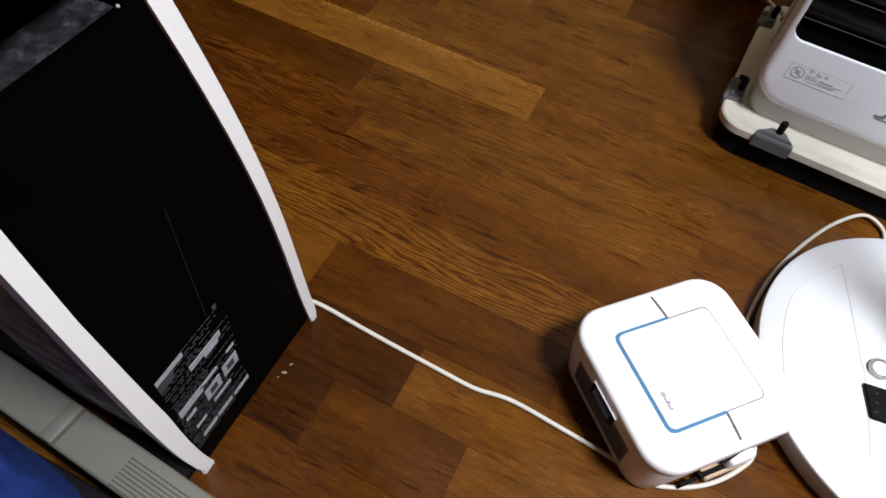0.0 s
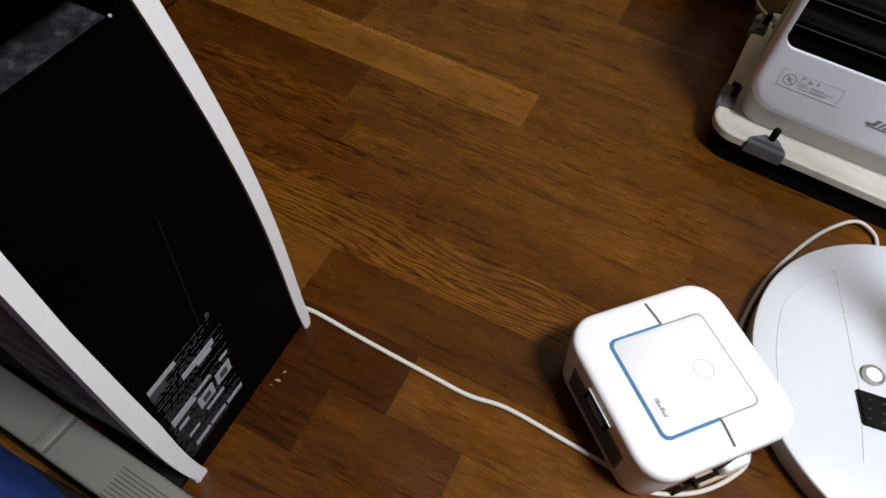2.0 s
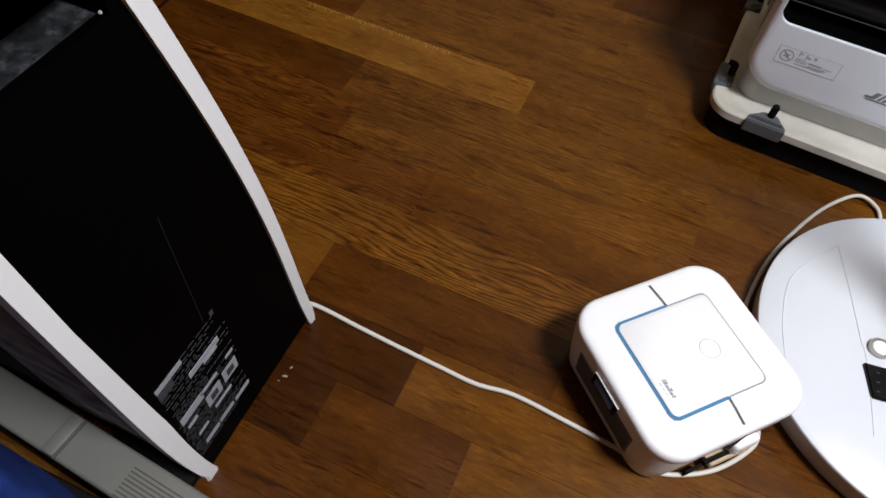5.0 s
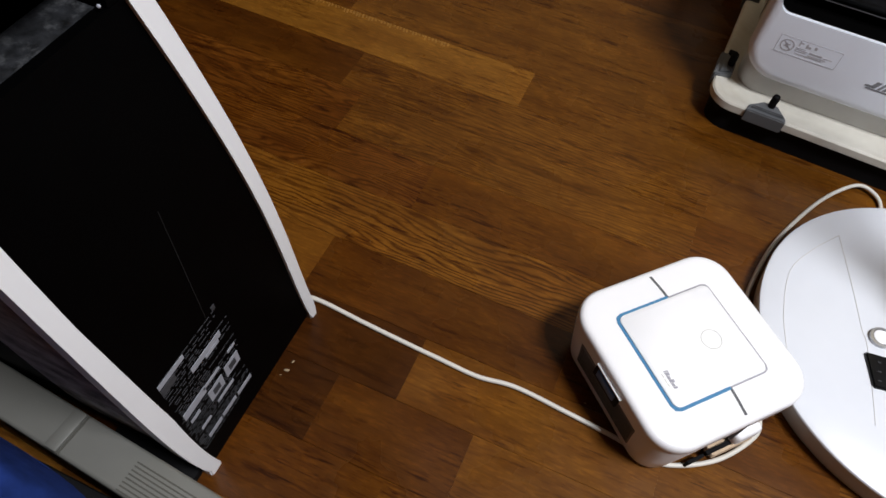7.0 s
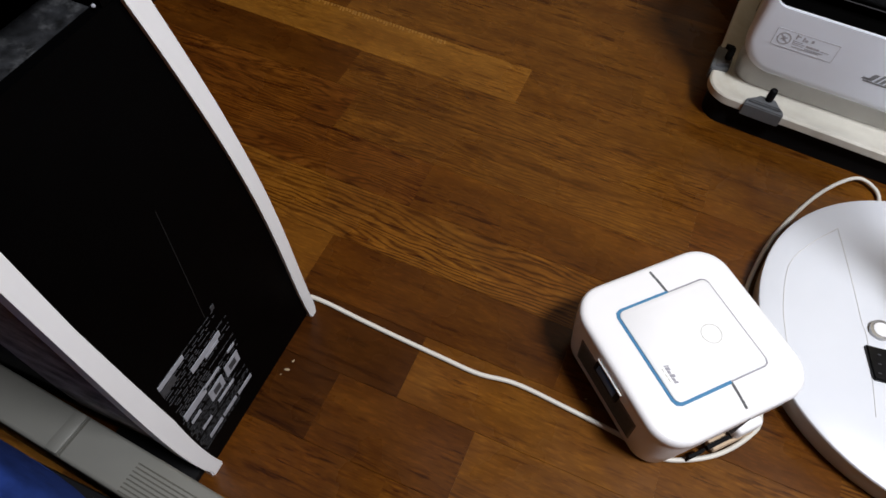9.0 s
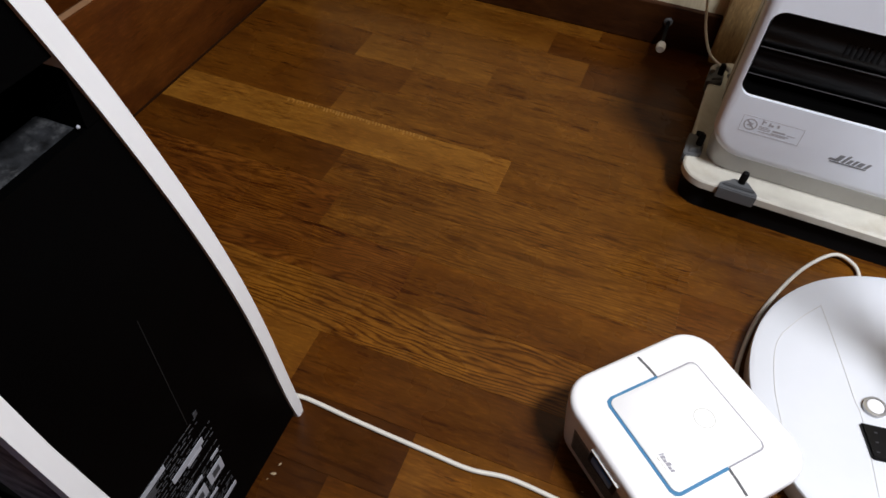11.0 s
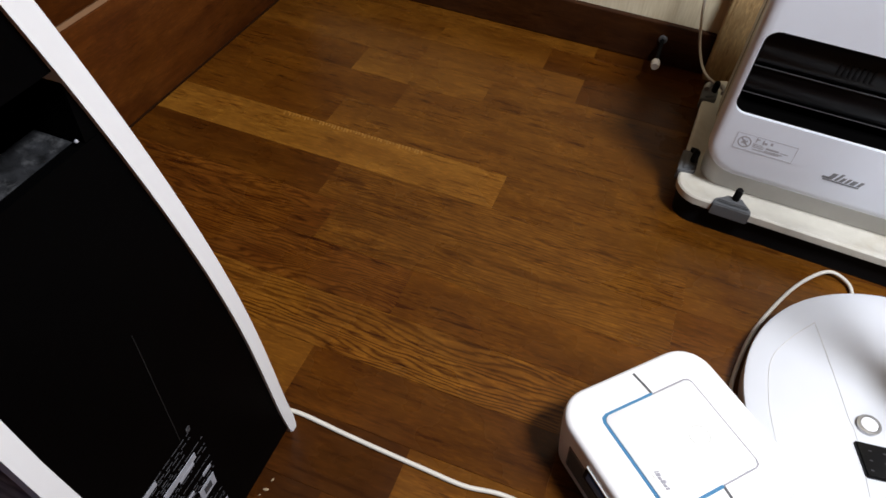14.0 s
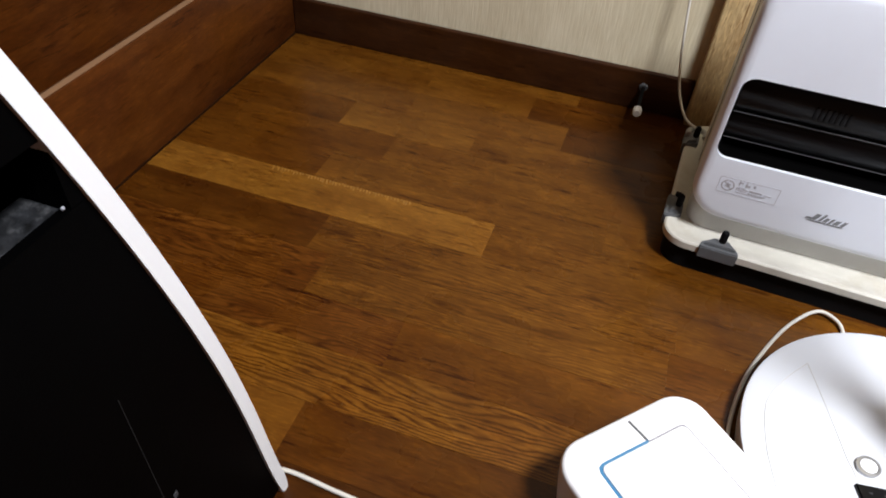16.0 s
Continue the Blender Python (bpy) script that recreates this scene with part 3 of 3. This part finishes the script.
tray()

# thin cord from the wall down to the tray
part("power_cord", tube(((0.150, 0.488, 0.62), (0.170, 0.474, 0.30), (0.187, 0.455, 0.158), (0.199, 0.445, 0.103), (0.211, 0.425, 0.075), (0.228, 0.395, 0.060), (0.250, 0.362, 0.0640)), 0.0022), CORD, heater_ob, "thin off-white cord")

# door stop on the baseboard
stop = thing("door_stop", "small dark door stop with a pale rubber tip", "door stop", pose(0.157, Y1, 0.048, 90, 0, 0))
part("plate", lathe(((0.008, 0.0), (0.008, 0.002), (0.006, 0.004)), 24), GREY, stop)
part("rod", lathe(((0.0035, 0.003), (0.0035, 0.083)), 14), SOFT_BLACK, stop)
part("tip", lathe(((0.006, 0.080), (0.0078, 0.083), (0.0078, 0.094), (0.006, 0.098)), 20), CORD, stop, "pale round rubber tip")


# ---- pedestal base of a fan ----
def fan_base():
    cx, cy, r = 0.5456, -0.1691, 0.1966
    f = thing("pedestal_fan", "white round pedestal fan base with a control panel", "fan", pose(cx, cy, 0, 0, 0, 0))
    part("base_rim", lathe(((0.10, 0.001), (r - 0.0065, 0.001), (r - 0.005, 0.003), (r - 0.0015, 0.026), (r - 0.001, 0.030)), 96), RIM_GREY, f, "grey side rim of the base")
    dome = ((r - 0.0005, 0.0304), (r - 0.001, 0.0325), (r - 0.006, 0.0350), (0.150, 0.0400), (0.110, 0.0450), (0.080, 0.0485), (0.062, 0.0530), (0.048, 0.0640), (0.040, 0.084), (0.035, 0.12), (0.032, 0.20))
    part("base_top", lathe(dome, 96), FAN_WHITE, f, "glossy white domed top")
    part("pole", lathe(((0.021, 0.2005), (0.021, 0.90)), 32), WHITE, f)

    def on_dome(x, y):
        rad = math.hypot(x, y)
        for (ra, za), (rb, zb) in zip(dome[2:], dome[3:]):
            if ra >= rad >= rb:
                return x, y, za + (zb - za) * (ra - rad) / (ra - rb) + 0.0001
        return x, y, dome[2][1]

    for line in (((-0.1226, 0.1061), (-0.1066, 0.0381), (-0.0926, -0.0189), (-0.0846, -0.0429), (-0.0686, -0.1239)),
                 ((-0.160, -0.075), (-0.1696, -0.0279), (-0.1696, 0.0291), (-0.1496, 0.0701), (-0.1226, 0.1061))):
        part("seam_line", tube([on_dome(*p.xy) for p in smooth_line([(x, y, 0) for x, y in line], 6)], 0.0005, 6, steps=2), SEAM_PALE, f)
    btn = thing("power_button", "", "")
    btn.parent = f
    btn.matrix_basis = pose(0.472 - cx, -0.195 - cy, 0.0512, 1, -4, 0)
    part("ring", lathe(((0.0118, -0.004), (0.0118, 0.0010), (0.0090, 0.0014), (0.0090, -0.002)), 32), SILVER_TRIM, btn, "silver ring")
    part("cap", lathe(((0.0086, -0.004), (0.0084, 0.0014), (0.006, 0.0022)), 28), WHITE, btn)
    dp = thing("control_panel", "", "")
    dp.parent = f
    dp["label"] = "glossy black control panel with pale marks"
    dp.matrix_basis = pose(0.4575 - cx, -0.2185 - cy, 0.0482, 3.5, -2.5, 6)
    part("panel_face", slab_poly(((0, 0), (0.008, -0.0375), (0.092, -0.0375), (0.10, 0)), -0.004, 0.0020), GLOSS_BLACK, dp)
    for row_no in range(3):
        for c in range(6):
            part("mark", boxed((0.012 + 0.014 * c, -0.0095 - 0.0105 * row_no, 0.0019), (0.0150 + 0.014 * c, -0.0080 - 0.0105 * row_no, 0.0023)), LABEL_DIM, dp)
    return f


fan_base()

# ---- mopping robot ----
def robot():
    r = thing("mopping_robot", "small white square mopping robot with blue line on lid", "robot", pose(0.2795, -0.3135, 0, 0, 0, -42.6))
    w, d, c = 0.174, 0.177, 0.034
    # the vent is on the -y side, the mop on the +y side
    part("body", slab(w, d, c, ((0.004, 0.0105), (0.0065, 0.0082), (0.030, 0.0048), (0.060, 0.0012), (0.0722, 0.0010))), WHITE, r)
    part("lid", slab(w, d, c, ((0.0726, 0.0008), (0.0738, 0.0), (0.0805, 0.0004), (0.0832, 0.0020), (0.0843, 0.0045), (0.0847, 0.0085))), WHITE, r, "white rounded lid")
    pw, pd, pc = 0.101, 0.106, 0.007
    part("lid_panel", slab(pw, pd, pc, ((0.0835, 0.0), (0.0862, 0.0), (0.0868, 0.0008)), 5), WHITE, r)
    hx, hy = pw / 2 + 0.0012, pd / 2 + 0.0012
    k = 0.006
    mid = 0.0078
    blue = [(-hx, mid), (-hx, -hy + k), (-hx + k * 0.3, -hy + k * 0.3), (-hx + k, -hy), (hx - k, -hy), (hx - k * 0.3, -hy + k * 0.3), (hx, -hy + k), (hx, mid)]
    part("blue_line", ribbon(blue, 0.0038, 0.0838, 0.0014), BLUE, r, "light blue outline")
    grey = [(hx, mid + 0.001), (hx, hy - k), (hx - k * 0.3, hy - k * 0.3), (hx - k, hy), (-hx + k, hy), (-hx + k * 0.3, hy - k * 0.3), (-hx, hy - k), (-hx, mid + 0.001)]
    part("lid_seam", ribbon(grey, 0.0014, 0.0840, 0.0013), LID_SEAM, r)
    for s in (-1, 1):
        line = ribbon([(s * hx, mid), (s * (hx + 0.012), mid - 0.001), (s * (w / 2 - 0.0080), mid - 0.003)], 0.0026, 0.0838, 0.0013)
        part("half_seam", line, SEAM, r)
        part("half_seam", boxed((min(s * (w / 2 - 0.0046), s * (w / 2 + 0.0002)), mid - 0.0045, 0.040), (max(s * (w / 2 - 0.0046), s * (w / 2 + 0.0002)), mid - 0.0018, 0.0790)), SEAM, r)
    # vent side
    def sloped(bm):
        for v in bm.verts:
            v.co.y += max(0.0, 0.060 - v.co.z) * 0.122
        return bm

    part("vent", sloped(boxed((-0.048, -d / 2 + 0.0004, 0.020), (0.048, -d / 2 + 0.006, 0.060), 0.0004)), VENT_GREY, r, "grey perforated vent")
    for j in range(11):
        part("vent_slat", sloped(boxed((-0.046, -d / 2 - 0.0001, 0.0225 + 0.0032 * j), (0.046, -d / 2 + 0.0008, 0.0238 + 0.0032 * j))), GREY, r)
    part("recess", boxed((-0.0205, -d / 2 - 0.0012, 0.0510), (0.019, -d / 2 + 0.006, 0.0700), 0.0006), SOFT_BLACK, r)
    part("release_button", boxed((-0.016, -d / 2 - 0.0022, 0.0550), (0.014, -d / 2 + 0.002, 0.0665), 0.0012), BUTTON_BLUE, r, "blue release button")
    part("lid_lip", boxed((-0.0205, -d / 2 - 0.0020, 0.0700), (0.0205, -d / 2 + 0.004, 0.0722), 0.0006), WHITE, r)
    part("skirt", slab(w - 0.024, d - 0.024, c - 0.010, ((0.0, 0.0), (0.0039, 0.0))), SOFT_BLACK, r)
    # mop head: ledges that stand out on both sides, and the pad below
    for s in (-1, 1):
        lo, hi = sorted((s * (w / 2 - 0.008), s * (w / 2 + 0.0040)))
        part("mop_ledge", boxed((lo, 0.016, 0.014), (hi, 0.048, 0.034), 0.0050, 3), WHITE, r)
        lo, hi = sorted((s * (w / 2 - 0.008), s * (w / 2 + 0.0042)))
        part("pad_edge", boxed((lo, -0.006, 0.001), (hi, 0.046, 0.0125), 0.003, 2), PAD, r, "stained beige mop pad edge")
        part("mop_gap", boxed((s * w / 2 - 0.003, -0.012, 0.0105), (s * w / 2 + 0.0010, 0.046, 0.0165)), SOFT_BLACK, r)
        part("side_port", boxed((s * w / 2 - 0.002, -0.036, 0.006), (s * w / 2 + 0.0012, -0.016, 0.018), 0.0008), SOFT_BLACK, r)
    # maker's mark and a button ring on the lid
    mark = thing("lid_mark", "", "")
    mark.parent = r
    mark["label"] = "small grey unreadable mark"
    for x, w, hh in ((0.0140, 0.0012, 0.0050), (0.0158, 0.0034, 0.0044), (0.0197, 0.0033, 0.0030), (0.0234, 0.0033, 0.0050), (0.0271, 0.0033, 0.0030), (0.0308, 0.0022, 0.0042)):
        bm = boxed((0, 0, 0.0866), (w, hh, 0.0870))
        box(bm, (w * 0.3, hh * 0.25, 0.08705), (w * 0.75, hh * 0.7, 0.0871))
        for v in bm.verts:
            v.co.x += v.co.y * 0.25
        bmesh.ops.translate(bm, verts=bm.verts, vec=(x, -0.0440, 0))
        part("bar", bm, LID_SEAM, mark)
    for x in (0.0160, 0.0215, 0.0262):
        part("bar", boxed((x, -0.0475, 0.0866), (x + 0.0040, -0.0463, 0.0869)), RIM_GREY, mark)
    ring = loft([[(a * math.cos(2 * math.pi * j / 32) + 0.004, a * math.sin(2 * math.pi * j / 32) + 0.020, z) for j in range(32)] for a, z in ((0.0105, 0.0866), (0.0105, 0.0870), (0.0099, 0.0870), (0.0099, 0.0866))], caps=False)
    part("touch_ring", ring, RIM_GREY, r)
    return r


robot()

# white mains cord from the tower to the robot, and on round the fan base
cord = ((-0.185, -0.440, 0.016), (-0.150, -0.418, 0.008), (-0.118, -0.398, 0.0032), (-0.095, -0.389, 0.0032), (-0.036, -0.392, 0.0032), (0.005, -0.394, 0.0032), (0.058, -0.396, 0.0032), (0.100, -0.397, 0.0032), (0.140, -0.391, 0.0032), (0.195, -0.394, 0.0032), (0.254, -0.399, 0.0032),
        (0.290, -0.4055, 0.0032), (0.318, -0.398, 0.0050), (0.349, -0.378, 0.0060), (0.374, -0.348, 0.0050), (0.384, -0.322, 0.0032), (0.372, -0.283, 0.0032), (0.356, -0.240, 0.0032), (0.3465, -0.190, 0.0032), (0.3490, -0.145, 0.0032),
        (0.366, -0.075, 0.0032), (0.401, 0.002, 0.0032), (0.430, 0.045, 0.006), (0.457, 0.068, 0.0075), (0.480, 0.058, 0.006), (0.487, 0.035, 0.0032), (0.487, 0.015, 0.0032))
tagged(part("mains_cord", tube(cord, 0.0025, 12), CORD), "white mains cord lying across the wooden floor", "cord")


# ---- beige appliance and blue cloth below the viewer ----
def beige_unit():
    u = thing("beige_appliance", "beige plastic appliance with a ridge and grille slots", "appliance", pose(-0.150, -0.6335, 0, 0, 0, -4.3))
    part("case", boxed((-0.26, -0.0165, 0.0), (0.150, 0.0190, 0.120), 0.003, 3), BEIGE, u)
    part("ridge", boxed((-0.0235, -0.0160, 0.1195), (-0.0115, 0.0185, 0.1235), 0.0018), BEIGE, u)
    part("ridge_shadow", boxed((-0.0115, -0.0158, 0.1190), (-0.0098, 0.0182, 0.1206)), BEIGE_DARK, u)
    for k in range(8):
        part("slot", boxed((0.046, -0.0150 + 0.0033 * k, 0.1190), (0.146, -0.0138 + 0.0033 * k, 0.1203)), BEIGE_DARK, u)
    return u


beige_unit()


def cloth():
    """A rumpled sheet lying over the box: rings of a rounded outline that sag at the rim."""
    rings = []
    for j in range(26):
        v = 1 - j / 26
        ring = []
        for i in range(72):
            a = 2 * math.pi * i / 72
            c, s = math.cos(a), math.sin(a)
            k = (abs(c) ** 3 + abs(s) ** 3) ** (-1 / 3)
            x, y = -0.250 + 0.176 * v * k * c, -0.7015 + 0.0440 * v * k * s
            z = 0.205 - 0.13 * max(0.0, v - 0.72) ** 1.2 * 2 + 0.010 * math.sin(46 * x + 21 * y) * v + 0.007 * noise.noise((x * 30, y * 22, 1.7))
            ring.append((x, y, z))
        rings.append(ring)
    bm = loft(rings)
    return tagged(part("blue_cloth", bm, CLOTH), "rumpled bright blue cloth beside the beige appliance", "cloth")


cloth()
# added box, itself unseen: carries the cloth and blackens the gap beside it
tagged(part("storage_box", boxed((-0.40, -0.748, 0.0), (-0.085, -0.657, 0.112), 0.004), SOFT_BLACK), "added low dark box filling the gap under a blue cloth", "box")

# crumbs on the floor
for x, y, a, s in ((-0.081, -0.474, 20, 0.75), (-0.080, -0.463, 70, 0.5), (0.212, -0.375, 10, 0.35), (-0.084, -0.481, 40, 0.3)):
    bm = bmesh.new()
    bmesh.ops.create_icosphere(bm, subdivisions=2, radius=1)
    for v in bm.verts:
        v.co = Vector((v.co.x * 0.0042, v.co.y * 0.0020, max(v.co.z, -0.6) * 0.0010)) * s * (1 + 0.25 * noise.noise(v.co * 2.1))
    ob = part("crumb", bm, CRUMB)
    ob.matrix_basis = pose(x, y, 0.0007 * s, 0, 0, a)
    tagged(ob, "tiny pale crumb on the wooden floor", "crumb", "crumbs on the floor")

# ---- the floor: strips 75.8 mm wide, each piece a block of its own ----
W = 0.0758
floor = thing("floor", "brown varnished oak strip floor with mixed tones", "floor", kind="structure")
part("subfloor", boxed((X0 - 0.05, Y0 - 0.05, -0.06), (X1 + 0.05, Y1 + 0.05, -0.0035)), JOINT, floor, smooth=False)
P, M, D, FL, ST = OAK_PALE, OAK_MID, OAK_DARK, OAK_FLAME, OAK_STREAK
U, K, T, G = OAK_DARK_SHADED, OAK_DUSK, OAK_TAN, OAK_GRAIN
KNOWN = {
    6: ((-0.556, M), (-0.31, M), (0.05, D), (0.35, D)),
    5: ((-0.556, M), (-0.232, M), (-0.027, D), (0.3, D)),
    4: ((-0.556, M), (-0.40, M), (-0.235, M), (0.05, D), (0.40, D)),
    3: ((-0.556, K), (-0.33, T), (-0.094, M), (0.26, K)),
    2: ((-0.556, K), (-0.22, M), (0.10, M), (0.42, M)),
    1: ((-0.556, K), (-0.30, M), (0.16, M), (0.45, K)),
    0: ((-0.556, P), (0.0, M), (0.33, M)),
    -1: ((-0.556, D), (-0.235, G), (0.278, M), (0.6, M)),
    -2: ((-0.556, ST), (-0.20, G), (0.272, K), (0.5, M)),
    -3: ((-0.556, ST), (-0.056, K), (0.268, G), (0.62, M)),
    -4: ((-0.556, FL), (0.44, FL)),
    -5: ((-0.556, M), (-0.118, D), (0.178, K), (0.47, FL)),
    # rows -6 to -8: dark boards by the tower, its shade put into their tone
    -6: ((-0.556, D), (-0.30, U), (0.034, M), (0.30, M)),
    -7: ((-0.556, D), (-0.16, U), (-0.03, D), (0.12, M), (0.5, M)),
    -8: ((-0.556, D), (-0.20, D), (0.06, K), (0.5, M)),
}
rnd = random.Random(11)
cache = {}


def plank(x0, x1, y0, y1, mat):
    length, width = round(x1 - x0, 4), round(y1 - y0, 4)
    key = (length, width, mat.name)
    if key not in cache:
        g = 0.00009
        bm = boxed((-length / 2 + 0.00002, -width / 2 + g, -0.0034), (length / 2 - 0.00002, width / 2 - g, 0.0))
        bmesh.ops.bevel(bm, geom=[e for e in bm.edges if min(v.co.z for v in e.verts) > -0.001 and abs(e.verts[0].co.x - e.verts[1].co.x) > 0.01], offset=0.00025, segments=1, affect="EDGES")
        me = bpy.data.meshes.new("plank")
        bm.to_mesh(me)
        bm.free()
        me.materials.append(mat)
        cache[key] = me
    ob = new("plank", cache[key])
    ob.parent = floor
    ob.location = ((x0 + x1) / 2, (y0 + y1) / 2, 0)
    return ob


k = 6
while k * W > Y0:
    ylo, yhi = k * W, min((k + 1) * W, Y1 + 0.005)
    cuts = list(KNOWN.get(k, ()))
    if not cuts:
        x = X0 - 0.1 - rnd.random() * 0.4
        while x < 1.2:
            cuts.append((max(x, X0), rnd.choice((M, M, D, P, ST))))
            x += rnd.choice((0.30, 0.38, 0.45, 0.6))
        cuts = [c for n, c in enumerate(cuts) if n == len(cuts) - 1 or cuts[n + 1][0] > X0 + 0.01]
    x = cuts[-1][0] + 0.35
    while x < X1 - 0.2:
        cuts.append((x, rnd.choice((M, M, D, P))))
        x += rnd.choice((0.45, 0.6, 0.9))
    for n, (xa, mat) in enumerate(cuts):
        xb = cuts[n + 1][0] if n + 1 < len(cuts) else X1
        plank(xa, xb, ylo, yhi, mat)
    k -= 1

# fine pale ray flecks, like teeth, along the edge of the pale strip
bm = bmesh.new()
for n in range(46):
    x = -0.372 + n * 0.0052 + rnd.uniform(-0.0008, 0.0008)
    h = rnd.uniform(0.0030, 0.0105)
    a = [bm.verts.new(p) for p in ((x, W - 0.0006, 0.00012), (x + 0.0034, W - 0.0006, 0.00012), (x + 0.0052, W - h, 0.00012), (x + 0.0028, W - h - 0.0012, 0.00012))]
    bm.faces.new(a[::-1])
FLECK = plain("oak_fleck", (0.26, 0.115, 0.018), 0.4, 0.4, 200)
flecks = part("ray_fleck", bm, FLECK, floor, "fine pale ray flecks in the oak", smooth=False)
flecks["kind"] = "stuff"
